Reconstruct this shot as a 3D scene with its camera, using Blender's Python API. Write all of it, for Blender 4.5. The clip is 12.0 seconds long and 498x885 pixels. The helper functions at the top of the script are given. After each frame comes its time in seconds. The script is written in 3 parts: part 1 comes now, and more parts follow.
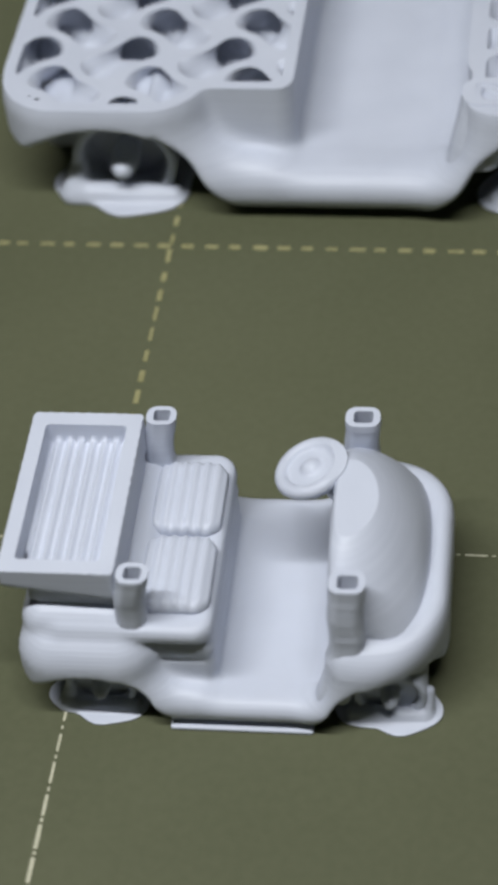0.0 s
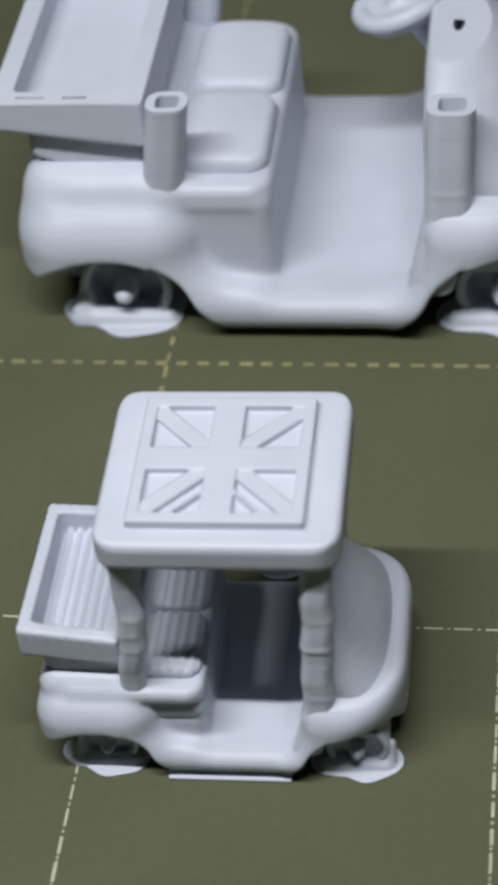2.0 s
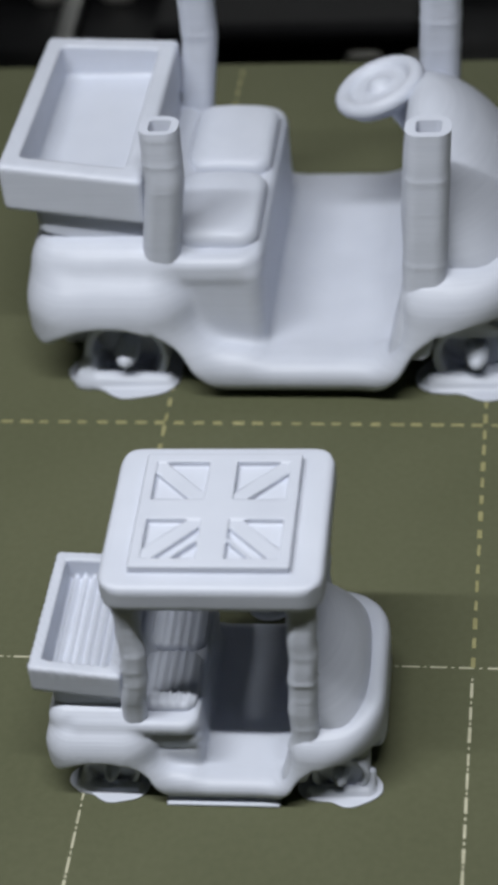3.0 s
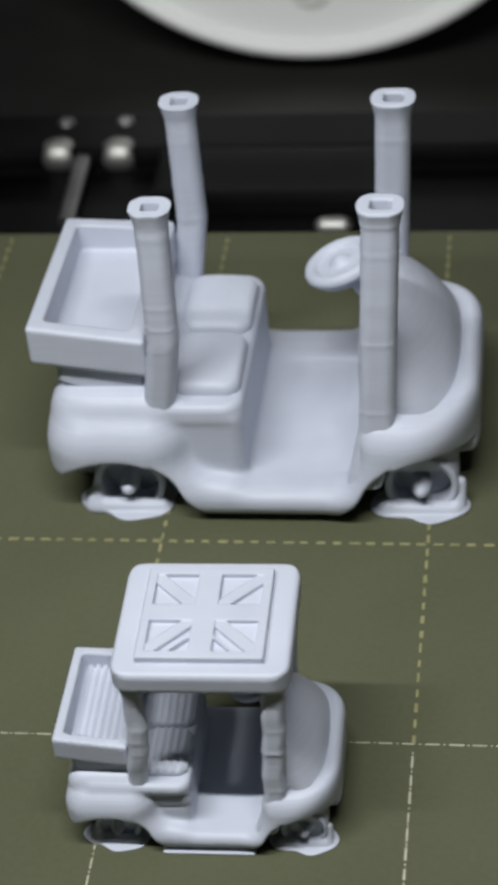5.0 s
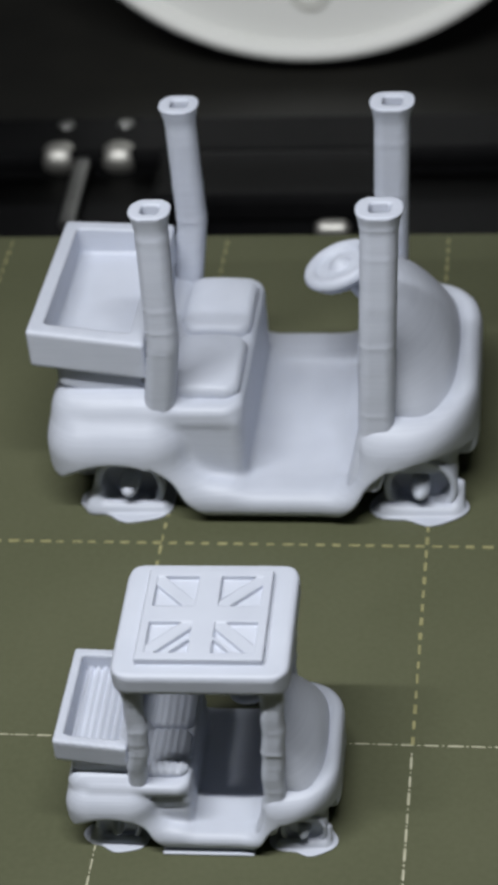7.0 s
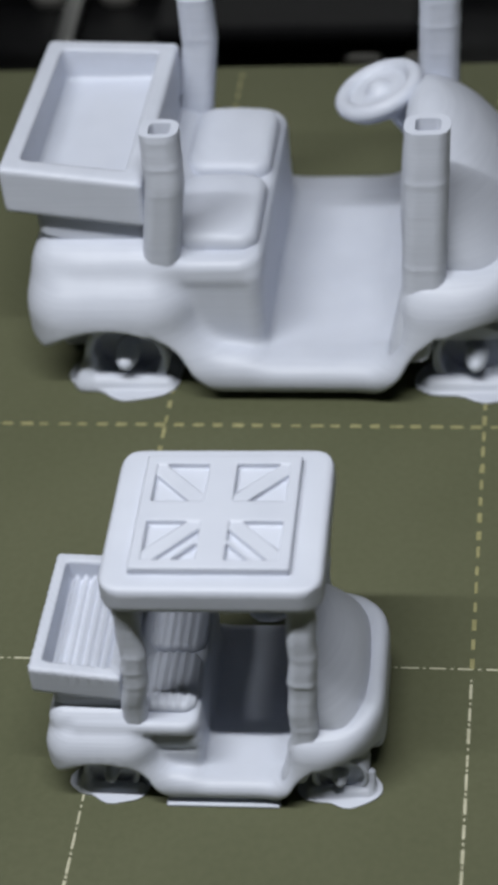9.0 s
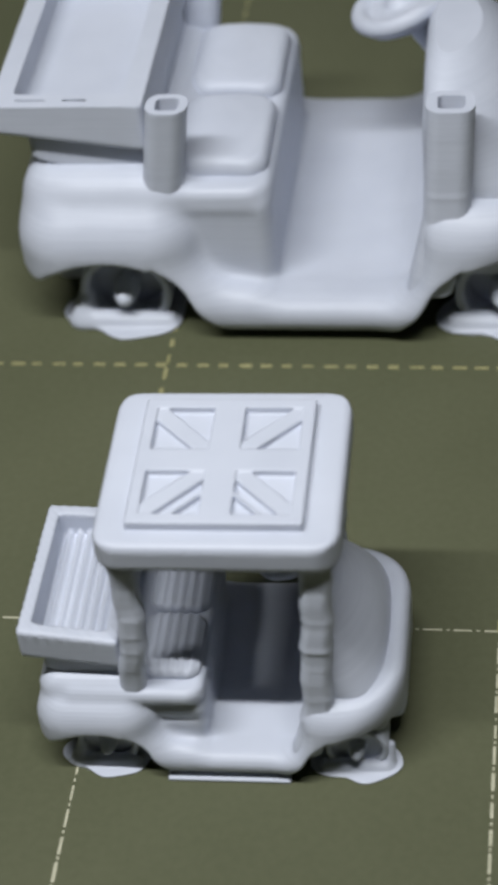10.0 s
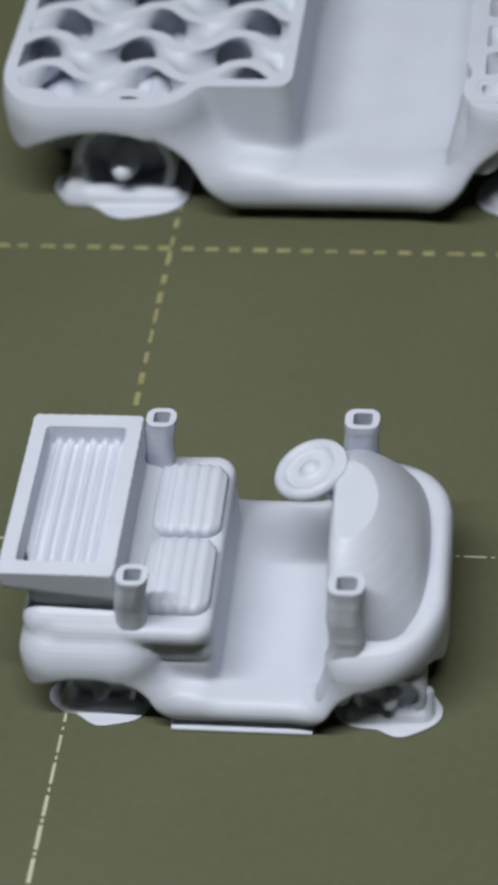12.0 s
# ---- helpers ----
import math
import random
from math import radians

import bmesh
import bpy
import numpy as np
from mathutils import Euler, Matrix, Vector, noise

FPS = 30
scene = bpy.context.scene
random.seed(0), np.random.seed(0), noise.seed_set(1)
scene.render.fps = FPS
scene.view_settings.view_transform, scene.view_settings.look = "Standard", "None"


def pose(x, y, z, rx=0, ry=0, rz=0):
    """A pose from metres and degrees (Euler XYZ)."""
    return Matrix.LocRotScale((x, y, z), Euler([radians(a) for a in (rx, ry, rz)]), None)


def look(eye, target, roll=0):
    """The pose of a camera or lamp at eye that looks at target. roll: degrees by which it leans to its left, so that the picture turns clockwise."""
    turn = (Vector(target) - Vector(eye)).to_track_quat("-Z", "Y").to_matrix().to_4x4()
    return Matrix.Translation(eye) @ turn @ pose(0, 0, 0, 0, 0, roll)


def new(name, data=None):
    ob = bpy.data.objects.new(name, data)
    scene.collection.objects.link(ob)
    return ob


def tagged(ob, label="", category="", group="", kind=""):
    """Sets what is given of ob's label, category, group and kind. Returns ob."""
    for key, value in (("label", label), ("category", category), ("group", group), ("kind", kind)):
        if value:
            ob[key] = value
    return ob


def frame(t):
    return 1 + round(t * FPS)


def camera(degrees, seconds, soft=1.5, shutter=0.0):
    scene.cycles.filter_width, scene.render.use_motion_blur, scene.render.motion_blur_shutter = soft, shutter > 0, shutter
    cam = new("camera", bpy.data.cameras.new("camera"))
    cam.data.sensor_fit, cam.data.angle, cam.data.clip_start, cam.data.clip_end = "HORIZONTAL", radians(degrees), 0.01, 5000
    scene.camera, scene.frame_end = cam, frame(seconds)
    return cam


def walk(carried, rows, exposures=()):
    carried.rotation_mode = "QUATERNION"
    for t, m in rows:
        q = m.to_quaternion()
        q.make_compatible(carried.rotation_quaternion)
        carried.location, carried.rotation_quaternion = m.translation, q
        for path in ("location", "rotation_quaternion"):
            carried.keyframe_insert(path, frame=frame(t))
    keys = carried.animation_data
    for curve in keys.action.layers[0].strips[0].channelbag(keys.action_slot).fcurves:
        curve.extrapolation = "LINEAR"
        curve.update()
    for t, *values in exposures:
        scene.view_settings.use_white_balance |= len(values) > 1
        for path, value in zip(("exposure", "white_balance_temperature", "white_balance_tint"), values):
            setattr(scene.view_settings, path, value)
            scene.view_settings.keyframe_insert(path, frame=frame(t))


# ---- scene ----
cam = camera(13.525, 12.0, soft=4.6)
# seconds, eye in metres, (tilt down, turn to the left, roll) in degrees
PATH = [
    (0, (0.04996, -0.19990, 0.17636), (46.131, 12.105, -6.876)),
    (1, (0.05382, -0.21195, 0.18743), (44.618, 12.048, -7.097)),
    (2, (0.05767, -0.22619, 0.19946), (42.965, 11.757, -7.157)),
    (3, (0.06160, -0.24342, 0.21477), (41.388, 11.308, -6.949)),
    (4, (0.06597, -0.26464, 0.23459), (39.932, 10.784, -6.509)),
    (5, (0.07136, -0.29107, 0.25901), (38.471, 10.277, -6.024)),
    (5.5, (0.07469, -0.30667, 0.27268), (37.651, 10.060, -5.863)),
    (5.8, (0.07696, -0.31690, 0.28122), (37.102, 9.949, -5.823)),
    (5.95, (0.07818, -0.32228, 0.28557), (36.807, 9.900, -5.824)),
    (6, (0.07861, -0.32412, 0.28703), (36.705, 9.885, -5.827)),
    (6.09, (0.07818, -0.32228, 0.28557), (36.807, 9.900, -5.824)),
    (6.24, (0.07696, -0.31690, 0.28122), (37.102, 9.949, -5.823)),
    (6.54, (0.07469, -0.30667, 0.27268), (37.651, 10.060, -5.863)),
    (7.04, (0.07136, -0.29107, 0.25901), (38.471, 10.277, -6.024)),
    (8.04, (0.06597, -0.26464, 0.23459), (39.932, 10.784, -6.509)),
    (9.04, (0.06160, -0.24342, 0.21477), (41.388, 11.308, -6.949)),
    (10.04, (0.05767, -0.22619, 0.19946), (42.965, 11.757, -7.157)),
    (11.04, (0.05382, -0.21195, 0.18743), (44.618, 12.048, -7.097)),
    (12, (0.05011, -0.20035, 0.17683), (46.078, 12.108, -6.885)),
]


def aim(eye, turn):
    el, yaw, roll = turn
    a, b = radians(el), radians(yaw)
    way = Vector((-math.sin(b) * math.cos(a), math.cos(b) * math.cos(a), -math.sin(a)))
    return look(eye, Vector(eye) + way, roll)


walk(cam, [(t, aim(eye, turn)) for t, eye, turn in PATH])

# ---- light: a long slim LED bar across the front, high over the bed, an added overhead fill lamp and the pale air of a dim room ----
world = bpy.data.worlds.new("room_air")
world.use_nodes = True
world.node_tree.nodes["Background"].inputs[0].default_value = (0.84, 0.90, 1.0, 1)
world.node_tree.nodes["Background"].inputs[1].default_value = 0.05
scene.world = world


def panel_lamp(name, eye, target, size, watts, colour):
    data = bpy.data.lights.new(name, "AREA")
    data.shape, data.size, data.size_y = "RECTANGLE", size[0], size[1]
    data.energy, data.color = watts, colour
    ob = new(name, data)
    ob.matrix_basis = look(eye, target)
    return ob


panel_lamp("led_bar", (-0.03, -0.154, 0.389), (-0.03, 0.06, 0.0), (0.34, 0.009), 2.0, (0.96, 0.98, 1.0))
# added fill, out of view: softens shadows and gives the rod a highlight
panel_lamp("ceiling_fill", (0.0, -0.36, 1.70), (0.0, 0.05, 0.0), (0.8, 0.40), 0.5, (0.94, 0.97, 1.0))
scene.view_settings.exposure = 0.0

# ---- materials ----


def material(name, rough=0.5, metal=0.0):
    m = bpy.data.materials.new(name)
    m.use_nodes = True
    nt = m.node_tree
    b = nt.nodes["Principled BSDF"]
    b.inputs["Roughness"].default_value = rough
    b.inputs["Metallic"].default_value = metal
    return m, nt, b


def node(nt, kind, **values):
    n = nt.nodes.new(kind)
    for key, value in values.items():
        n.inputs[key].default_value = value
    return n


def mottled(name, low, high, scale, rough=0.5, metal=0.0, bump=0.0, fine=None, detail=4.0, spec=None):
    """Two scales of noise between two colours, with a relief of the finer one."""
    m, nt, b = material(name, rough, metal)
    co = nt.nodes.new("ShaderNodeTexCoord")
    n1 = node(nt, "ShaderNodeTexNoise", Scale=scale, Detail=detail)
    n2 = node(nt, "ShaderNodeTexNoise", Scale=fine or scale * 9, Detail=3.0)
    mix = nt.nodes.new("ShaderNodeMath")
    mix.operation = "MULTIPLY_ADD"
    mix.inputs[1].default_value = 0.4
    ramp = nt.nodes.new("ShaderNodeValToRGB")
    ramp.color_ramp.elements[0].position, ramp.color_ramp.elements[0].color = 0.45, (*low, 1)
    ramp.color_ramp.elements[1].position, ramp.color_ramp.elements[1].color = 0.95, (*high, 1)
    for n in (n1, n2):
        nt.links.new(co.outputs["Object"], n.inputs["Vector"])
    nt.links.new(n2.outputs["Fac"], mix.inputs[0])
    nt.links.new(n1.outputs["Fac"], mix.inputs[2])
    nt.links.new(mix.outputs[0], ramp.inputs["Fac"])
    nt.links.new(ramp.outputs["Color"], b.inputs["Base Color"])
    if spec is not None:
        b.inputs["Specular IOR Level"].default_value = spec
    if bump:
        bp = node(nt, "ShaderNodeBump", Strength=bump, Distance=0.0004)
        nt.links.new(n2.outputs["Fac"], bp.inputs["Height"])
        nt.links.new(bp.outputs["Normal"], b.inputs["Normal"])
    return m


def plastic(name, pitch):
    """Matt grey filament: faint layer ridges every pitch metres, with slightly uneven bands and specks."""
    m, nt, b = material(name, 0.46)
    b.inputs["Specular IOR Level"].default_value = 0.38
    co = nt.nodes.new("ShaderNodeTexCoord")
    wave = node(nt, "ShaderNodeTexWave", Scale=0.314 / pitch, Distortion=0.5, Detail=1.0)
    wave.inputs["Detail Scale"].default_value = 2.0
    wave.bands_direction = "Z"
    flat = nt.nodes.new("ShaderNodeMapping")
    flat.inputs["Scale"].default_value = (60, 60, 2600)
    bands = node(nt, "ShaderNodeTexNoise", Scale=1.0, Detail=2.0)
    blot = node(nt, "ShaderNodeTexNoise", Scale=160.0, Detail=3.0)
    ramp = nt.nodes.new("ShaderNodeValToRGB")
    ramp.color_ramp.elements[0].position, ramp.color_ramp.elements[0].color = 0.25, (0.50, 0.53, 0.61, 1)
    ramp.color_ramp.elements[1].position, ramp.color_ramp.elements[1].color = 0.80, (0.58, 0.61, 0.69, 1)
    add = nt.nodes.new("ShaderNodeMath")
    add.operation = "MULTIPLY_ADD"
    add.inputs[1].default_value = 0.6
    half = nt.nodes.new("ShaderNodeMath")
    half.operation = "MULTIPLY"
    half.inputs[1].default_value = 0.45
    height = nt.nodes.new("ShaderNodeMath")
    height.operation = "MULTIPLY_ADD"
    height.inputs[1].default_value = 0.45
    bump = node(nt, "ShaderNodeBump", Strength=0.20, Distance=0.00010)
    L = nt.links.new
    for n in (wave, blot):
        L(co.outputs["Object"], n.inputs["Vector"])
    L(co.outputs["Object"], flat.inputs["Vector"])
    L(flat.outputs[0], bands.inputs["Vector"])
    L(blot.outputs["Fac"], half.inputs[0])
    L(bands.outputs["Fac"], add.inputs[0])
    L(half.outputs[0], add.inputs[2])
    L(add.outputs[0], ramp.inputs["Fac"])
    L(ramp.outputs["Color"], b.inputs["Base Color"])
    L(wave.outputs["Fac"], height.inputs[0])
    L(bands.outputs["Fac"], height.inputs[2])
    L(height.outputs[0], bump.inputs["Height"])
    L(bump.outputs["Normal"], b.inputs["Normal"])
    return m


GREY = plastic("grey_filament", 0.0004)
SHEET = mottled("olive_coated_sheet", (0.086, 0.092, 0.050), (0.116, 0.121, 0.070), 18.0, 0.60, bump=0.06, fine=900.0, spec=0.25)
PRINT_LINE = mottled("pale_yellow_ink", (0.24, 0.225, 0.10), (0.36, 0.34, 0.17), 300.0, 0.5)
PALE_LINE = mottled("pale_ink", (0.40, 0.39, 0.27), (0.60, 0.58, 0.44), 300.0, 0.5)
BLACK = mottled("black_anodised", (0.003, 0.003, 0.0035), (0.007, 0.007, 0.0075), 40.0, 0.5, bump=0.1, spec=0.15)
DARK_BENCH = mottled("dark_olive_bench", (0.011, 0.011, 0.010), (0.025, 0.024, 0.020), 7.0, 0.55, bump=0.1)
STEEL = mottled("polished_steel", (0.72, 0.73, 0.74), (0.86, 0.86, 0.86), 30.0, 0.22, 1.0)
DULL_STEEL = mottled("dull_steel", (0.20, 0.20, 0.20), (0.40, 0.40, 0.39), 60.0, 0.38, 1.0)
NICKEL = mottled("bright_nickel", (0.50, 0.49, 0.46), (0.64, 0.63, 0.59), 60.0, 0.55, 1.0)
CLOCK_WHITE = mottled("clock_face_cream", (0.94, 0.95, 0.91), (0.96, 0.96, 0.93), 9.0, 0.45)
CLOCK_INK = mottled("faded_grey_ink", (0.72, 0.72, 0.67), (0.78, 0.78, 0.73), 40.0, 0.5)
LCD = mottled("grey_display", (0.20, 0.21, 0.22), (0.27, 0.28, 0.28), 20.0, 0.3)
LCD_DARK = mottled("display_digits", (0.03, 0.03, 0.035), (0.06, 0.06, 0.065), 40.0, 0.4)
WALL = mottled("grey_plaster", (0.26, 0.265, 0.27), (0.33, 0.335, 0.34), 3.0, 0.8, bump=0.2)

# ---- mesh helpers ----


def part(name, bm, mat, parent=None, label=""):
    """Links a bmesh as one mesh object, under parent where one is given."""
    me = bpy.data.meshes.new(name)
    bm.to_mesh(me)
    bm.free()
    me.materials.append(mat)
    ob = new(name, me)
    ob.parent = parent
    return tagged(ob, label)


def block(sx, sy, sz, at=(0, 0, 0), bevel=0.0, segments=2):
    bm = bmesh.new()
    bmesh.ops.create_cube(bm, size=1.0, matrix=Matrix.Translation(at) @ Matrix.Diagonal((sx, sy, sz, 1)))
    if bevel:
        bmesh.ops.bevel(bm, geom=list(bm.edges), offset=bevel, segments=segments, affect="EDGES", profile=0.6)
    return bm


def lathe(profile, segments=48):
    """A body of revolution about z from (radius, height) pairs."""
    bm = bmesh.new()
    rings = []
    for r, z in profile:
        rings.append([bm.verts.new((r * math.cos(a), r * math.sin(a), z)) for a in (2 * math.pi * i / segments for i in range(segments))])
    for lo, hi in zip(rings, rings[1:]):
        for i in range(segments):
            j = (i + 1) % segments
            f = bm.faces.new((lo[i], lo[j], hi[j], hi[i]))
            f.smooth = True
    bm.faces.new(list(reversed(rings[0])))
    bm.faces.new(rings[-1])
    return bm


def turned(bm, m):
    bmesh.ops.transform(bm, matrix=m, verts=bm.verts)
    return bm


# ---- printed solids: distance fields in model millimetres, meshed on a grid and cut into print layers ----


def rbox(p, c, h, r):
    q = [np.abs(a - b) - (s - r) for a, b, s in zip(p, c, h)]
    out = np.sqrt(sum(np.maximum(a, 0) ** 2 for a in q))
    return out + np.minimum(np.maximum(np.maximum(q[0], q[1]), q[2]), 0) - r


def smooth_union(a, b, k):
    h = np.clip(0.5 + 0.5 * (b - a) / k, 0, 1)
    return b + (a - b) * h - k * h * (1 - h)


def smooth_cut(a, b, k):
    """a without b."""
    return -smooth_union(-a, b, k)


def tube(p, a, b, r0, r1):
    """A round limb from a to b."""
    a, b = np.array(a, float), np.array(b, float)
    d = b - a
    t = np.clip(sum((p[i] - a[i]) * d[i] for i in range(3)) / (d @ d), 0, 1)
    return np.sqrt(sum((p[i] - a[i] - t * d[i]) ** 2 for i in range(3))) - (r0 + (r1 - r0) * t)


def gyroid(p, period):
    w = 2 * math.pi / period
    x, y, z = (a * w for a in p)
    return np.abs(np.sin(x) * np.cos(y) + np.sin(y) * np.cos(z) + np.sin(z) * np.cos(x)), w


CORNERS = ((0, 0, 0), (1, 0, 0), (1, 1, 0), (0, 1, 0), (0, 0, 1), (1, 0, 1), (1, 1, 1), (0, 1, 1))
TETS = ((0, 5, 1, 6), (0, 1, 2, 6), (0, 2, 3, 6), (0, 3, 7, 6), (0, 7, 4, 6), (0, 4, 5, 6))


class Solid:
    """A distance field sampled on a grid; slab(k0, k1) gives the mesh of its cells between two grid heights."""

    def __init__(self, field, lo, hi, step, step_z, shift=0.0):
        self.axes = [np.arange(lo[i] - s, hi[i] + 1.01 * s, s) for i, s in ((0, step), (1, step))]
        first, last = math.floor(lo[2] / step_z) - 1, math.ceil(hi[2] / step_z) + 1
        self.first, self.zs = first, np.arange(first, last + 1) * step_z + shift
        self.axes.append(self.zs)
        grid = np.meshgrid(*self.axes, indexing="ij")
        self.f = field(grid)
        self.f = np.where(np.abs(self.f) < 1e-4, 1e-4, self.f)
        self.n = self.f.shape
        g = np.gradient(self.f, *self.axes)
        self.pos = np.stack([a.ravel() for a in grid], 1)
        self.grad = np.stack([a.ravel() for a in g], 1)
        self.flat = self.f.ravel()

    def slab(self, k0, k1, cap=True):
        """Triangles as (n, 3) pairs of grid points, whose edge crossings are the vertices."""
        nx, ny, nz = self.n
        k0, k1 = max(k0, 0), min(k1, nz - 1)
        if k1 <= k0:
            return None
        neg = self.f[:, :, k0:k1 + 1] < 0
        total = sum(neg[dx:nx - 1 + dx, dy:ny - 1 + dy, dz:k1 - k0 + dz].astype(np.int8) for dx, dy, dz in CORNERS)
        ci, cj, ck = np.nonzero((total > 0) & (total < 8))
        ck = ck + k0
        idx = [((ci + dx) * ny + cj + dy) * nz + ck + dz for dx, dy, dz in CORNERS]
        tris = []
        for tet in TETS:
            v = np.stack([idx[i] for i in tet], 1)
            ins = self.flat[v] < 0
            count = ins.sum(1)
            for want in (1, 3):
                rows = np.nonzero(count == want)[0]
                if len(rows):
                    odd = np.argmax(ins[rows] if want == 1 else ~ins[rows], 1)
                    apex = v[rows, odd]
                    rest = np.stack([v[rows, (odd + i) % 4] for i in (1, 2, 3)], 1)
                    tris.append(np.stack([np.stack([apex, rest[:, i]], 1) for i in range(3)], 1))
            rows = np.nonzero(count == 2)[0]
            if len(rows):
                order = np.argsort(~ins[rows], 1, kind="stable")
                w = np.take_along_axis(v[rows], order, 1)
                a, b, c, d = (w[:, i] for i in range(4))
                q = [np.stack(e, 1) for e in ((a, c), (a, d), (b, d), (b, c))]
                tris.append(np.stack([q[0], q[1], q[2]], 1))
                tris.append(np.stack([q[0], q[2], q[3]], 1))
        side = np.concatenate(tris).reshape(-1, 2) if tris else np.zeros((0, 2), int)
        top = self.cap(k1) if cap else np.zeros((0, 2), int)
        e = np.concatenate([side, top])
        if not len(e):
            return None
        e.sort(axis=1)
        keys, inverse = np.unique(e[:, 0] * len(self.flat) + e[:, 1], return_inverse=True)
        pos, nor = self.edges(keys // len(self.flat), keys % len(self.flat))
        faces = inverse.reshape(-1, 3)
        m = len(side) // 3
        n = np.cross(pos[faces[:, 1]] - pos[faces[:, 0]], pos[faces[:, 2]] - pos[faces[:, 0]])
        want = nor[faces].sum(1)
        want[m:] = (0, 0, 1)
        bad = (n * want).sum(1) < 0
        faces[bad] = faces[bad][:, ::-1]
        corner = nor[faces]
        corner[m:] = (0, 0, 1)
        return pos, corner.reshape(-1, 3), faces

    def edges(self, a, b):
        fa, fb = self.flat[a], self.flat[b]
        t = np.where(a == b, 0, fa / np.where(a == b, 1, fa - fb))[:, None]
        return self.pos[a] * (1 - t) + self.pos[b] * t, self.grad[a] * (1 - t) + self.grad[b] * t

    def cap(self, k):
        """The flat cut at grid height k, as pairs of grid points."""
        nx, ny, nz = self.n
        neg = self.f[:, :, k] < 0
        some = neg[:-1, :-1] | neg[1:, :-1] | neg[:-1, 1:] | neg[1:, 1:]
        ci, cj = np.nonzero(some)
        at = lambda dx, dy: ((ci + dx) * ny + cj + dy) * nz + k
        tri = np.concatenate([np.stack([at(0, 0), at(1, 0), at(1, 1)], 1), np.stack([at(0, 0), at(1, 1), at(0, 1)], 1)])
        if not len(tri):
            return np.zeros((0, 2), int)
        ins = self.flat[tri] < 0
        count = ins.sum(1)
        rows = count == 3
        out = [np.stack([np.stack([tri[rows, i]] * 2, 1) for i in range(3)], 1)]
        for want in (1, 2):
            rows = np.nonzero(count == want)[0]
            odd = np.argmax(ins[rows] if want == 1 else ~ins[rows], 1)
            a, b, c = (tri[rows, (odd + i) % 3] for i in range(3))
            if want == 1:
                out.append(np.stack([np.stack(e, 1) for e in ((a, a), (a, b), (a, c))], 1))
            else:
                out.append(np.stack([np.stack(e, 1) for e in ((a, b), (b, b), (c, c))], 1))
                out.append(np.stack([np.stack(e, 1) for e in ((a, b), (c, c), (a, c))], 1))
        return np.concatenate(out).reshape(-1, 2)


def printed(name, got, scale, parent, label=""):
    """A mesh object from a slab, in model millimetres times scale."""
    pos, nor, faces = got
    me = bpy.data.meshes.new(name)
    me.vertices.add(len(pos))
    me.vertices.foreach_set("co", (pos * scale / 1000).astype(np.float32).ravel())
    me.loops.add(faces.size)
    me.loops.foreach_set("vertex_index", faces.astype(np.int32).ravel())
    me.polygons.add(len(faces))
    me.polygons.foreach_set("loop_start", np.arange(0, faces.size, 3, dtype=np.int32))
    me.polygons.foreach_set("use_smooth", np.ones(len(faces), bool))
    me.update(calc_edges=True)
    nor = nor / np.maximum(np.linalg.norm(nor, axis=1), 1e-9)[:, None]
    me.normals_split_custom_set(nor.astype(np.float32))
    me.materials.append(GREY)
    ob = new(name, me)
    ob.parent = parent
    return tagged(ob, label)


LAYERS = []  # (layer object, its height in metres, the times at which heights are reached)
GROWTH = {  # seconds and metres printed, large and small cart
    1.0: ((0.0, 0.0180), (0.7, 0.0242), (1.5, 0.0323), (2.5, 0.0424), (5.0, 0.0658), (6.0, 0.0722)),
    0.54: ((0.0, 0.0196), (0.7, 0.0262), (1.5, 0.0342), (2.1, 0.0395), (6.0, 0.0722)),
}
SLAB = 0.8   # millimetres printed in about a tenth of a second


def print_part(name, field, lo, hi, cart, scale, start, step, label="", offset=0.0):
    """The part as it stands at the clip's start, and above it its layers, which come and go with the print."""
    step_z = SLAB / scale / 2
    s = Solid(field, lo, hi, step, step_z, offset * 1000 / scale)
    level = round(start / scale / step_z / 2) * 2 - s.first
    nz = s.n[2]
    got = s.slab(0, min(level, nz - 1), cap=level < nz - 1)
    base = printed(name, got, scale, cart, label) if got else None
    if base is None:
        base = new(name)
        base.parent = cart
        tagged(base, label)
    k = max(level, 0)
    while k < nz - 1:
        piece = s.slab(k, min(k + 2, nz - 1))
        k += 2
        if piece:
            LAYERS.append((printed("layer", piece, scale, base), (k + s.first) * step_z * scale / 1000 + offset, GROWTH[scale]))
    return base


def print_whole(name, field, lo, hi, cart, scale, step, label="", at=None, step_z=0.3):
    """A part that is printed in one go: standing from the start, or coming at the height at."""
    s = Solid(field, lo, hi, step, step_z)
    ob = printed(name, s.slab(0, s.n[2] - 1, cap=False), scale, cart, label)
    if at is not None:
        LAYERS.append((ob, at / 1000, GROWTH[scale]))
    return ob


# ---- the cart: x forward from the rear axle, y across from the middle, z up, in model millimetres ----
HUB_R, HUB_F, AXLE = 0.0, 55.6, 6.5


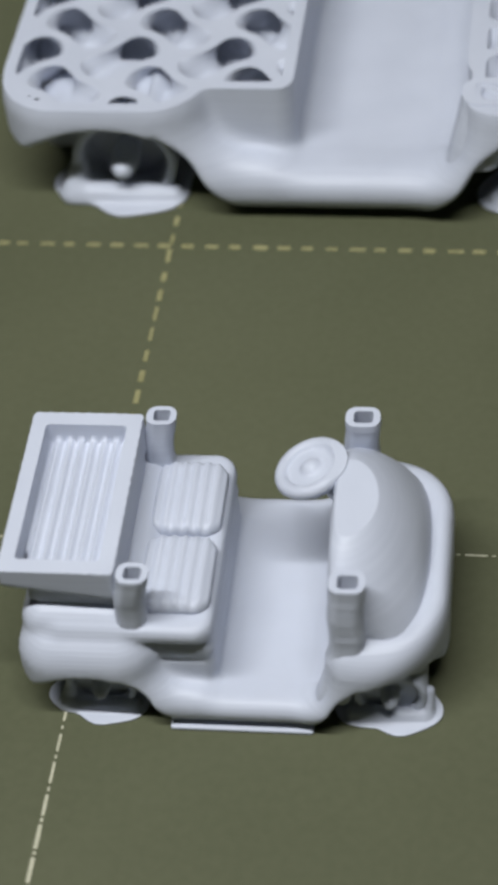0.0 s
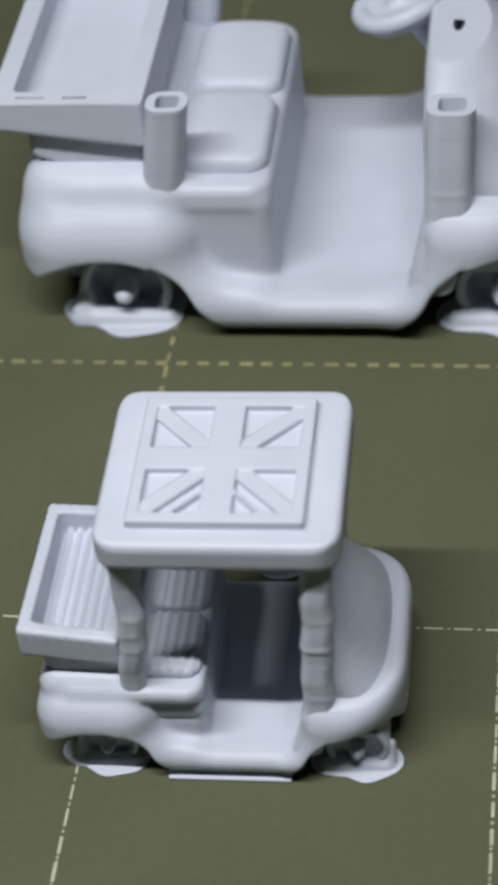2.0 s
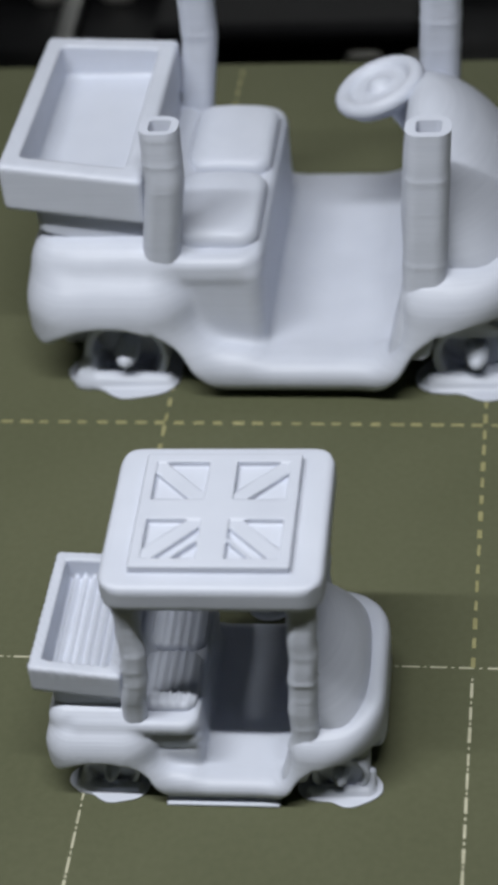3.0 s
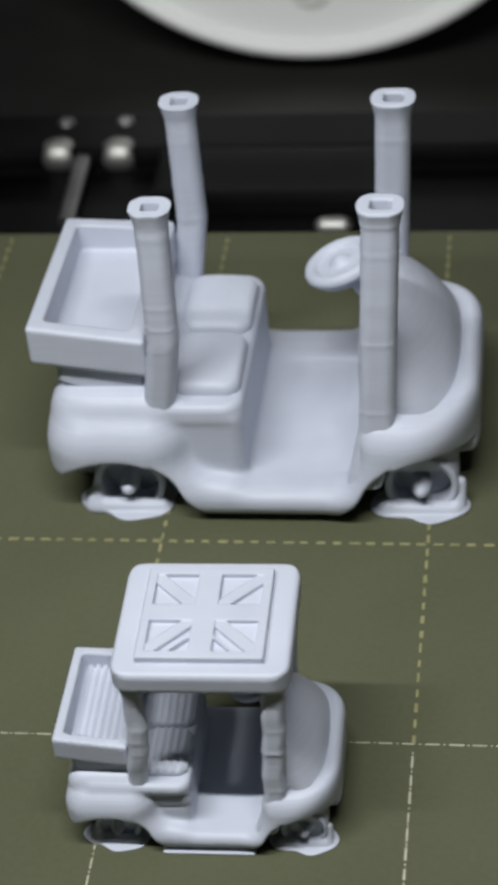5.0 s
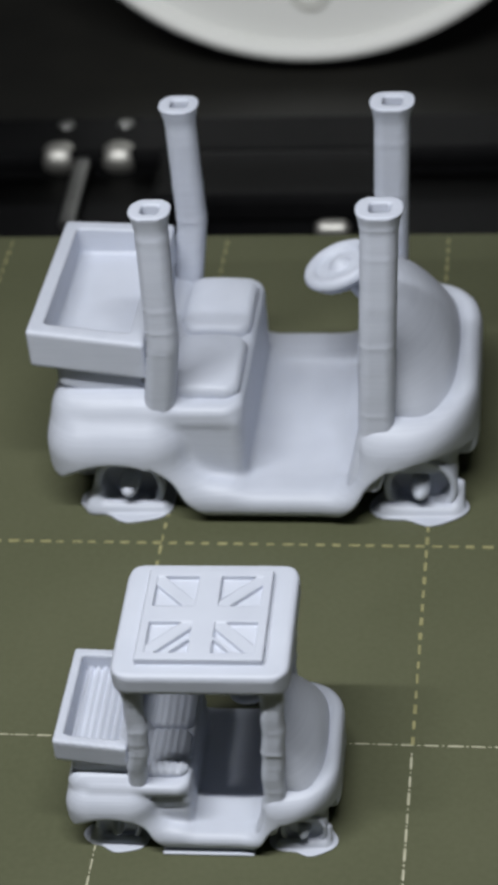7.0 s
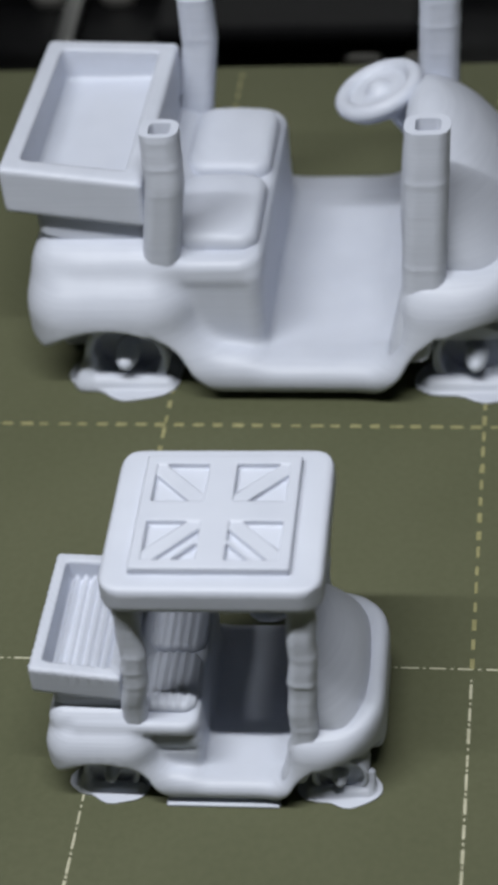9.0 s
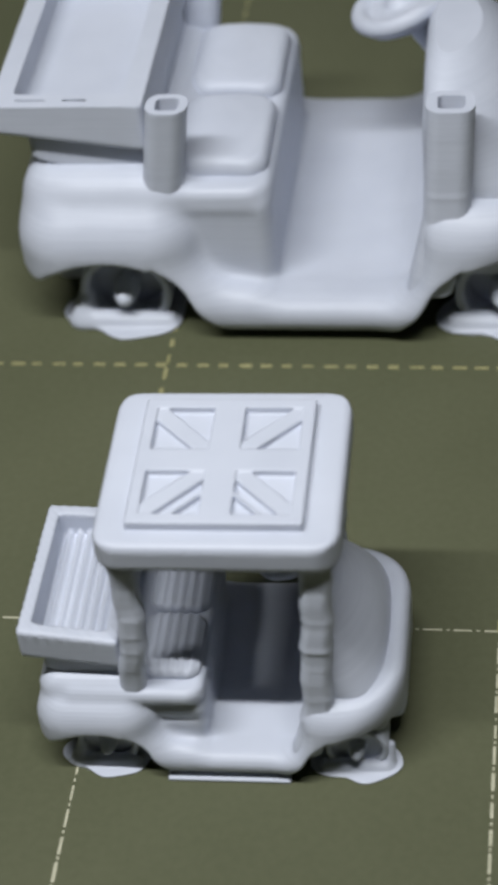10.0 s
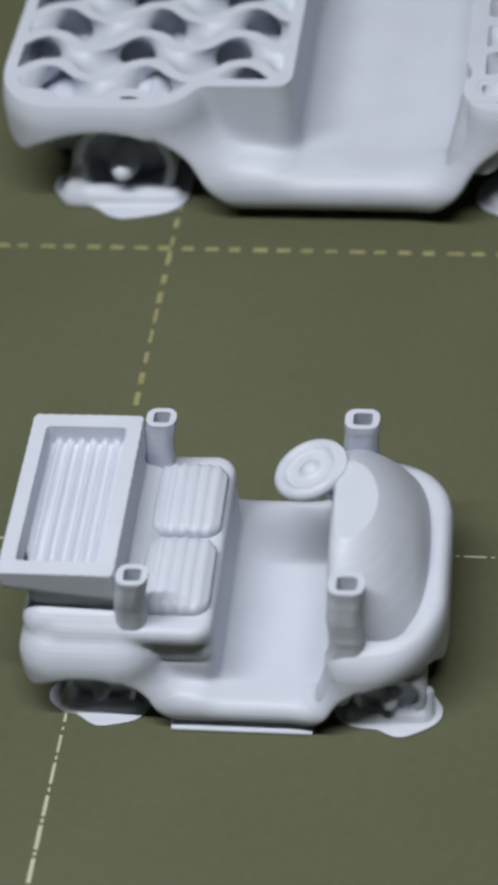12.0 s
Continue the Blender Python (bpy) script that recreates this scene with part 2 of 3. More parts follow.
def hull(p, ledge=0.0):
    """Rear wings, seat box, rear deck, floor with its rounded sills and the front wings, all fused."""
    x, y, z = p
    ay = np.abs(y)
    rear = rbox(p, (-1.3, 0, 12.9), (13.6, 27.4, 9.9), 7.8)
    rear = -smooth_union(-rear, z - 7.6 - 0.08 * np.maximum(-3.0 - x, 0) ** 1.4, 2.0)
    deck = rbox(p, (-1.3, 0, 19.4), (12.4, 22.4, 7.0), 5.0)
    seat = rbox(p, (12.3, 0, 13.2), (10.5, 22.1 - 0.5 * ledge, 9.0), 2.2)
    seat = seat + 0.5 * ledge * np.exp(-((z - 18.9) / 0.8) ** 2) + 0.4 * ledge * np.exp(-((z - 14.4) / 0.8) ** 2) - 0.2 * ledge * np.exp(-((z - 16.4) / 0.9) ** 2)
    edge = rbox((x, y, 0 * z), (6.9, 0, 0), (16.2, 22.2 + 0.9 * ledge, 99), 4.2)
    slab = np.hypot(np.maximum(edge + 1.9, 0), np.maximum(np.abs(z - 21.9) - 0.3, 0)) - 1.9
    sill = rbox(p, (28.0, 0, 4.9), (26.0, 27.4, 3.7), 3.5)
    plan = rbox((x, y, 0 * z), (43.7, 0, 0), (22.7, 27.0, 99), 17.0)
    wing = np.hypot(np.maximum(plan + 6.5, 0), np.maximum(np.abs(z - 13.4) - 2.6, 0)) - 6.5
    wing = -smooth_union(-wing, z - 8.0, 1.5)
    wing = -smooth_union(-wing, x - 43.5, 6.0)
    rise = 16.4 + 0.36 * (x - 55.6)
    ring = np.hypot(plan + 3.0, 0.74 * (z - rise)) - 3.1
    ring = -smooth_union(-ring, x - 45.5, 4.0)
    d = smooth_union(rear, sill, 8.0)
    d = smooth_union(d, smooth_union(wing, ring, 2.0), 8.0)
    inner = rbox(p, (33.6, 0, 18.4), (11.4, 21.5, 10.3), 1.8)
    outer = rbox(p, (31.6, 0, 18.4), (10.6, 40.0, 10.3), 4.0)
    d = smooth_cut(smooth_cut(d, outer, 4.0), inner, 1.6)
    d = smooth_union(d, smooth_union(seat, slab, 1.2), 1.2)
    d = smooth_union(d, deck, 2.6 - 1.6 * ledge)
    for hub, ahead in ((HUB_R, 1), (HUB_F, -1)):
        u = (x - hub) * ahead
        oval = (np.hypot((u + 1.2) / 11.6, (z - AXLE) / 7.8) - 1) * 7.8
        wedge = np.maximum(((u - 8.0) * 9.5 + (z - 10.0) * 8.0) / 12.4, 6.0 - u)
        arch = np.maximum(smooth_union(oval, wedge, 1.5), 15.0 - ay)
        d = smooth_cut(d, arch, 1.0)
    for cx, half, wide in ((-0.8, 11.8, 15.2), (53.6, 8.6, 13.5)):
        d = np.minimum(d, rbox(p, (cx, 0, 7.0), (half, wide, 5.4), 2.0))
    return d


def bonnet(p):
    x, y, z = p
    d = rbox(p, (53.6, 0, 22.7), (9.2, 21.6, 17.9), 6.0)
    slope = (z - (39.5 - 0.054 * np.maximum(x - 46.5, 0) ** 2 - 0.024 * y ** 2)) * 0.75
    return smooth_cut(d, -slope, 3.0)


def hollow(field, wall, period, shell=None):
    """Sparse wavy filling inside walls, as the slicer lays it. shell: the whole that the walls enclose."""
    def inner(p):
        d = field(p)
        whole = np.minimum(d, shell(p)) if shell else d
        g, w = gyroid(p, period)
        void = np.maximum(np.maximum(whole + wall, (0.52 - g) / (1.3 * w)), 8.0 - p[2])
        return np.maximum(d, -void)
    return inner


def cargo_box(ribs):
    def field(p):
        x, y, level = p
        curl = np.clip((6.1 - x) / 21.8, 0, 1) * np.clip((21.8 - y) / 43.6, 0, 1)
        z = level + 0.04 * (x + 4.8) - 2.4 * curl
        d = rbox((x + 4.8, y, level), (1.8, 0, 29.8), (8.7, 18.6, 5.8), 1.6)
        lip = rbox((x + 4.8, y, z), (0, 0, 34.0), (10.9, 20.4, 4.1), 0.8)
        if ribs:
            lip = lip - 0.11 * np.sin(2 * math.pi * (x + y) / 2.5) * np.clip((z - 35.0) / 2.0, 0, 1)
        d = np.minimum(d, lip)
        under = (28.6 - 0.32 * (x + 15.5) - level) * 0.95
        d = np.maximum(d, under)
        floor = 32.7 + (0.75 * np.sin(2 * math.pi * x / 2.3) if ribs else 0.0)
        well = rbox((x + 4.8, y, level - floor), (0, 0, 10), (8.0, 17.2, 10.0), 0.7)
        return np.maximum(d, -well)
    return field


def cushion(side, ribs):
    def field(p):
        x, y, z = p
        wave = 0.42 * np.sin(2 * math.pi * x / 2.2) if ribs else 0.0
        plan = rbox((x, y, 0 * z), (15.3, side * 9.6, 0), (7.0, 9.0, 99), 3.2)
        crown = 27.1 - 0.012 * (x - 14.9) ** 2 - 0.007 * (y - side * 9.6) ** 2 + wave
        pad = -smooth_union(-plan, crown - z, 1.8)
        return np.maximum(pad, 23.85 - z)
    return field


def post(foot, knee, top, w, ribbed):
    """A square-ish pillar with a bend low down and a narrow hole along its core."""
    def field(p):
        x, y, z = p
        t = np.clip((z - knee[2]) / (top[2] - knee[2]), 0, 1)
        u = np.clip((z - foot[2]) / (knee[2] - foot[2]), 0, 1)
        cx = foot[0] + (knee[0] - foot[0]) * u + (top[0] - knee[0]) * t
        cy = foot[1] + (knee[1] - foot[1]) * u + (top[1] - knee[1]) * t
        if ribbed:
            cx = cx + 0.30 * np.sin(z * 0.42 + foot[0]) * np.sin(z * 0.17)
            cy = cy + 0.08 * np.sin(z * 0.55 + foot[1])
        shape = rbox((x - cx, y - cy, 0 * z), (0, 0, 0), (w[0], w[1], 20), 2.1)
        ring = (z + foot[0] * 0.7 + foot[1] * 0.3 + 2.6 * np.sin(z * 0.17 + foot[1])) % 6.4
        shape = shape - (0.17 if ribbed else 0.05) * (1.0 + 0.8 * np.sin(z * 0.31 + foot[0])) * np.exp(-((ring - 2.0) / 0.5) ** 2)
        shape = shape - 0.95 * np.clip((z - top[2] + 5.0) / 5.0, 0, 1) ** 2
        hole = rbox((x - cx, y - cy, 0 * z), (0.1, 0, 0), (w[0] * 0.56, w[1] * 0.58, 20), 0.6)
        d = np.maximum(np.maximum(shape, -hole), np.maximum(foot[2] - z, z - top[2]))
        return d
    return field


def steering(p):
    c, n = np.array((39.7, 9.1, 35.0)), np.array((-0.325, 0.0, 0.946))
    rel = [p[i] - c[i] for i in range(3)]
    along = sum(rel[i] * n[i] for i in range(3))
    radial = np.sqrt(np.maximum(sum(a * a for a in rel) - along ** 2, 0))
    rim = np.sqrt((radial - 6.1) ** 2 + along ** 2) - 1.35
    disc = np.maximum(np.abs(along + 1.0) - 1.25, radial - 6.1)
    boss = np.sqrt(radial ** 2 + (along * 1.6) ** 2) - 2.1
    column = tube(p, c, c - n * 9 + np.array((4.0, 0, 0)), 1.7, 2.4)
    return smooth_union(np.minimum(np.minimum(rim, disc), boss), column, 1.0)


def wheel(hub, side, sunk):
    def field(p):
        x, y, z = p
        r = np.hypot(x - hub, z - AXLE + 1.0)
        depth = side * y - 18.4
        d = np.maximum(r - 6.9, np.abs(depth) - 3.8)
        dish = np.maximum(r - 5.5, sunk - depth)
        d = smooth_cut(d, dish, 0.8)
        knob = np.sqrt(r ** 2 + (0.5 * (depth - 2.6)) ** 2) - 1.9
        return np.maximum(np.minimum(d, knob), 0.15 - z)
    return field


def brim(hub, side, seed, wide):
    def field(p):
        x, y, z = p
        a = np.arctan2(y - side * 20.0, x - hub)
        r = np.hypot((x - hub) / 1.5, y - side * 20.0)
        edge = wide + 0.55 * np.sin(3 * a + seed) + 0.35 * np.sin(5 * a + 2 * seed)
        skirt = np.maximum(r - edge, np.abs(z - 0.25) - 0.25)
        ridge = tube(p, (hub - 6.5, side * 22.4, 0.6), (hub + 6.0, side * 22.4, 0.5), 1.9, 1.5)
        skirt = smooth_union(skirt, ridge, 0.8)
        if hub < 1:
            scrap = tube(p, (hub - 7.2, side * 22.4, 0.6), (hub - 6.2, side * 21.2, 4.8), 1.8, 1.1)
            skirt = smooth_union(skirt, scrap, 1.0)
        else:
            scrap = tube(p, (hub + 6.8, side * 21.5, 0.6), (hub + 7.2, side * 19.8, 5.0), 1.5, 1.1)
            skirt = smooth_union(skirt, scrap, 1.0)
        skirt = np.maximum(skirt, 0.02 - z)
        return skirt
    return field


ROOF_X, ROOF_HX, ROOF_HY, ROOF_Z = 30.2, 25.6, 23.9, 65.5


def roof_plate(lo, hi, inset, window):
    """A rounded plate between two heights, with or without a window in it."""
    def field(p):
        x, y, z = p
        mid, half = (lo + hi) / 2, (hi - lo) / 2
        d = rbox((x, y, z), (ROOF_X, 0, mid), (ROOF_HX - inset, ROOF_HY - inset, half + 2.0), 2.0)
        flat = rbox((x, y, 0 * z), (ROOF_X, 0, 0), (ROOF_HX - inset, ROOF_HY - inset, 99), 7.0)
        d = np.maximum(np.maximum(flat, d), np.abs(z - mid) - half)
        if window:
            hole = rbox((x, y, 0 * z), (ROOF_X, 0, 0), (window[0], window[1], 99), 1.0)
            d = np.maximum(d, -hole)
            margin = np.maximum(flat, -hole) + 1.0
            along = np.where(np.abs(y) > 17.0, x - ROOF_X + 4.0, y + 3.0)
            cells = (np.abs((along % 9.2) - 4.6) - 2.7) * 0.9
            d = np.maximum(d, -np.maximum(np.maximum(margin, cells), lo + 0.5 - z))
        return d
    return field


def roof_top(p, droop=0.0):
    d = rbox(p, (ROOF_X, 0, ROOF_Z + 2.2 - droop), (ROOF_HX + 0.15, ROOF_HY + 0.15, 2.8 + droop), 2.3)
    flat = rbox((p[0], p[1], 0 * p[2]), (ROOF_X, 0, 0), (ROOF_HX + 0.15, ROOF_HY + 0.15, 99), 7.0)
    return -smooth_union(-d, -flat, 1.2)


def rail(side):
    def field(p):
        x, y, z = p
        bar = rbox(p, (ROOF_X, side * 19.6, ROOF_Z + 0.4), (ROOF_HX, 3.9, 1.4), 0.5)
        for cx in (10.0, 50.0):
            bar = np.minimum(bar, np.maximum(np.hypot(x - cx, y - side * 18.6) - 5.2, np.abs(z - ROOF_Z - 0.3) - 1.4))
        outline = rbox((x, y, 0 * z), (ROOF_X, 0, 0), (ROOF_HX - 0.65, ROOF_HY - 0.65, 99), 7.0)
        return np.maximum(bar, outline)
    return field


def flag(p):
    """A raised panel with an upright cross and diagonal bars left standing in four sunk fields."""
    x, y, z = p
    u, v = (x - 30.0) / 17.0, y / 18.0
    base = ROOF_Z + 4.8
    panel = rbox(p, (30.0, 0, base + 1.0), (18.2, 18.6, 1.3), 0.15)
    sunk = np.maximum(np.abs(u) * 17.0 - 15.6, np.abs(v) * 18.0 - 15.9)
    cross = np.minimum(np.abs(x - 30.0) - 3.3, np.abs(y) - 3.2)
    turn = np.sign((x - 30.0) * y)
    diagonal = np.where(turn > 0, x - 30.0 - y * 0.98, x - 30.0 + y * 0.98) * 0.71 * np.sign(y) * turn
    band = np.abs(diagonal - 0.4) - 1.9
    bars = np.minimum(band, np.where(y < 0, np.abs(diagonal + 4.4) - 0.3, 9.0))
    fields = np.maximum(np.maximum(sunk, -cross), -bars)
    fields = np.maximum(fields, base + 0.6 - z)
    return np.maximum(np.maximum(panel, -fields), -np.maximum(np.maximum(band, np.maximum(sunk, -cross)), base + 1.9 - z))


def golf_cart(scale, start, ribs, step, label, m):
    cart = tagged(new("toy_golf_cart"), label, "toy car", "printed golf carts")
    cart.matrix_basis = m
    box = cargo_box(ribs)
    body = (lambda p: hull(p, 1.0)) if ribs else hollow(hull, 1.5, 12.6, box)
    print_part("body", body, (-16, -29, 1), (69, 29, 28), cart, scale, start, step)
    hood = bonnet if ribs else hollow(bonnet, 1.5, 12.6, hull)
    tray = box if ribs else hollow(box, 1.3, 12.6, hull)
    print_part("bonnet", hood, (43.5, -23, 9), (65, 23, 40), cart, scale, start, step, offset=0.00005)
    print_part("cargo_box", tray, (-17, -23, 23.5), (7, 23, 43.5), cart, scale, start, step, "open box with a ribbed bed" if ribs else "open flat-bedded box", 0.00010)
    for side in (-1, 1):
        print_part("seat_cushion", cushion(side, ribs), (7, side * 10 - 10, 23.5), (23, side * 10 + 10, 29.5), cart, scale, start, step, offset=0.00015)
        print_part("rear_post", post((7.4, side * 19.7, 22.6), (9.7, side * 20.0, 38), (10.0, side * 18.3, ROOF_Z), (2.95, 2.5), ribs),
                   (2.5, side * 20.2 - 5, 22.6), (15, side * 20.2 + 5, ROOF_Z), cart, scale, start, step * 0.8, offset=0.00016)
        print_part("front_post", post((45.4, side * 24.0, 8.5), (48.0, side * 22.0, 20), (50.2, side * 18.3, ROOF_Z), (3.35, 2.7), ribs),
                   (41.5, side * 21.5 - 7, 9), (55, side * 21.5 + 7, ROOF_Z), cart, scale, start, step * 0.8, offset=0.00016)
    print_part("steering_wheel", steering, (29, 0.5, 24), (50, 18, 43), cart, scale, start, step * 0.8, offset=0.00025)
    for hub in (HUB_R, HUB_F):
        for side in (-1, 1):
            print_whole("wheel", wheel(hub, side, 2.0 if ribs else -0.5), (hub - 8, side * 19 - 8, 0), (hub + 8, side * 19 + 8, 15.5), cart, scale, step * 0.8)
            print_whole("brim", brim(hub, side, hub + side, (6.8 if ribs else 6.2) - (2.0 if side > 0 and hub > 1 else 0.0)), (hub - 12.5, side * 20 - 9, 0), (hub + 12.5, side * 20 + 9, 6.2), cart, scale, step * 0.8, "thin wavy skirt with scraps of support", step_z=0.12)
    strip = lambda p: rbox(p, (27.5, 0, 0.5), (13.8, 27.6 if ribs else 23.0, 0.45), 0.2)
    print_whole("support_strip", strip, (12, -29, 0), (43, 29, 1.2), cart, scale, step, step_z=0.15)
    roof = new("roof")
    roof.parent = cart
    room = ((3, -26, ROOF_Z - 2), (58, 26, ROOF_Z + 6))
    for side in (-1, 1):
        print_whole("rail", rail(side), (3, side * 19 - 6.8, ROOF_Z - 1.2), (58, side * 19 + 6.8, ROOF_Z + 2), roof, scale, step, at=(ROOF_Z + 0.8) * scale)
    print_whole("frame", roof_plate(ROOF_Z + 0.8, ROOF_Z + 2.6, 0.6, (19.4, 17.8)), *room, roof, scale, step, at=(ROOF_Z + 2.6) * scale)
    print_whole("panel", lambda p: roof_top(p, 1.0 if ribs else 0.0), *room, roof, scale, step, at=(ROOF_Z + 3.63) * scale)
    print_whole("flag_relief", flag, (10, -20, ROOF_Z + 3), (50, 20, ROOF_Z + 8), roof, scale, step * 0.7, "raised flag panel with a cross and diagonals", at=(ROOF_Z + 5.1) * scale)
    return cart


golf_cart(1.0, 18.0, False, 0.62, "large pale-grey 3D-printed golf cart growing layer by layer", pose(-0.0071, 0.03205, 0.0))
small_cart = golf_cart(0.54, 19.6, True, 0.64, "small pale-grey 3D-printed golf cart with ribbed cargo bed", pose(0.00374, -0.0605, 0.0, 0, 0, 0.95))

# the lens is focused on the small cart
cam.data.dof.use_dof, cam.data.dof.focus_object, cam.data.dof.aperture_fstop = True, small_cart, 43.0

# ---- print bed: coated sheet on a heated plate ----
SHEET_Y0, SHEET_Y1 = -0.150, 0.1055
sheet = tagged(part("print_sheet", block(0.25, SHEET_Y1 - SHEET_Y0, 0.001, (0.02, (SHEET_Y0 + SHEET_Y1) / 2, -0.0005), 0.0002), SHEET),
               "olive coated steel print sheet with dashed pale grid lines", "print bed", kind="structure")


def dashes(name, fixed, along_x, lo, hi, pitch, fill, width, lift, ink, dots=False):
    """A dashed line of thin ink strips, one mesh, with dots in the gaps where asked for."""
    bm = bmesh.new()
    u = lo
    while u < hi:
        a, b = u, u + pitch * fill * random.uniform(0.8, 1.2)
        w = width * random.uniform(0.7, 1.2) / 2
        strips = [(a, b, w)]
        if dots:
            mid = (b + u + pitch) / 2
            strips.append((mid - 0.00022, mid + 0.00022, w * 0.7))
        for a, b, w in strips:
            corners = [(a, fixed - w), (b, fixed - w), (b, fixed + w), (a, fixed + w)]
            bm.faces.new([bm.verts.new((p, q, lift) if along_x else (q, p, lift)) for p, q in (corners if along_x else reversed(corners))])
        u += pitch
    ob = part(name, bm, ink, sheet, "dashed pale grid line")
    return tagged(ob, kind="stuff")


dashes("grid_line", -0.10, True, -0.104, 0.144, 0.0040, 0.62, 0.0004, 0.00005, PALE_LINE, True)
dashes("grid_line", -0.05, True, -0.104, 0.144, 0.0039, 0.60, 0.00034, 0.00005, PALE_LINE, True)
dashes("grid_line", 0.0, True, -0.104, 0.144, 0.0031, 0.55, 0.0007, 0.00005, PRINT_LINE)
for x in (-0.10, -0.05, 0.0, 0.05, 0.10):
    dashes("grid_line", x, False, SHEET_Y0 + 0.001, -0.052, 0.0039, 0.62, 0.00038, 0.00009, PALE_LINE, True)
    dashes("grid_line", x, False, -0.050, SHEET_Y1 - 0.001, 0.0036, 0.58, 0.0006, 0.00009, PRINT_LINE)

tagged(part("heated_bed", block(0.256, 0.256, 0.03, (0.02, -0.024, -0.0161), 0.001), BLACK), "black heated bed under the print sheet", "heated bed", kind="structure")

# ---- bench and room ----
tagged(part("bench_top", block(1.6, 1.5, 0.03, (0.0, 0.2, -0.058), 0.002), DARK_BENCH), "dark matt bench top", "bench", kind="structure")
for x, y in ((-0.72, -0.47), (0.72, -0.47), (-0.72, 0.87), (0.72, 0.87)):
    tagged(part("bench_leg", block(0.05, 0.05, 0.715, (x, y, -0.4305), 0.003), BLACK), "square black steel bench leg", "bench leg", "bench legs", "structure")
tagged(part("floor", block(3.4, 3.0, 0.05, (0, -0.3, -0.8135)), WALL), "plain grey floor of the room", "floor", kind="structure")
tagged(part("ceiling", block(3.4, 3.0, 0.05, (0, -0.3, 1.805)), WALL), "plain grey ceiling of the room", "ceiling", kind="structure")
for name, size, at in (("wall_north", (3.4, 0.06, 2.568), (0, 1.23, 0.4955)), ("wall_south", (3.4, 0.06, 2.568), (0, -1.83, 0.4955)),
                       ("wall_east", (0.06, 3.0, 2.568), (1.73, -0.3, 0.4955)), ("wall_west", (0.06, 3.0, 2.568), (-1.73, -0.3, 0.4955))):
    tagged(part(name, block(*size, at), WALL), "plain grey painted wall of the room", "wall", kind="structure")

# ---- printer's rear frame ----
rear = tagged(new("rear_frame"), "black printer base behind the print bed", "printer frame")
part("base_plate", block(0.46, 0.098, 0.010, (0.02, 0.161, -0.0372), 0.002), BLACK, rear)
part("cross_bar", block(0.44, 0.020, 0.006, (0.02, 0.196, -0.0292), 0.002), BLACK, rear)
part("cover", block(0.060, 0.024, 0.008, (0.000, 0.172, -0.0282), 0.002), BLACK, rear)


def capsule(radius, length, flat=1.0):
    """A rounded pin along x."""
    n = 8
    profile = [(max(radius * math.sin(math.pi / 2 * i / n), radius * 0.05), -length / 2 - radius * math.cos(math.pi / 2 * i / n)) for i in range(n + 1)]
    profile += [(r, -z) for r, z in reversed(profile)]
    return turned(lathe(profile, 24), Matrix.Diagonal((1, 1, flat, 1)) @ Matrix.Rotation(radians(90), 4, "Y"))


bracket = tagged(new("belt_tensioner"), "dull steel belt tensioner with two bright domed nuts", "printer part")
bracket.location = (-0.051, 0.189, -0.032)
part("plate", block(0.030, 0.010, 0.006, (0, 0.004, -0.001), 0.001), BLACK, bracket)
for dx in (-0.0080, 0.0085):
    part("domed_nut", turned(capsule(0.0046, 0.0016), Matrix.Translation((dx, 0, 0.0026))), NICKEL, bracket)
    part("washer", turned(lathe([(0.0018, 0), (0.0024, 0.0004), (0.0024, 0.002), (0.0018, 0.0024)], 24), Matrix.Translation((dx, 0.012, 0.004))), DULL_STEEL, bracket)
part("lever", turned(block(0.0042, 0.034, 0.003, (0, 0, 0), 0.0008), Matrix.Translation((-0.0005, -0.018, 0.003)) @ Matrix.Rotation(radians(2), 4, "Z")), DULL_STEEL, bracket)
for dx, length in ((0.0, 0.0046), (0.0118, 0.0022)):
    pin = tagged(part("clip_pin", capsule(0.0024, length), NICKEL), "short bright nickel pin on the black frame", "pin", "frame pins")
    pin.location = (0.0180 + dx, 0.1540, -0.0299)

# ---- steel guide rod, which climbs with the print ----
rod = tagged(new("guide_rod"), "polished steel guide rod of the printer gantry", "rod")
part("rod_shaft", turned(lathe([(0.0037, -0.23), (0.004, -0.2295), (0.004, 0.2295), (0.0037, 0.23)], 32), Matrix.Rotation(radians(90), 4, "Y")), STEEL, rod)

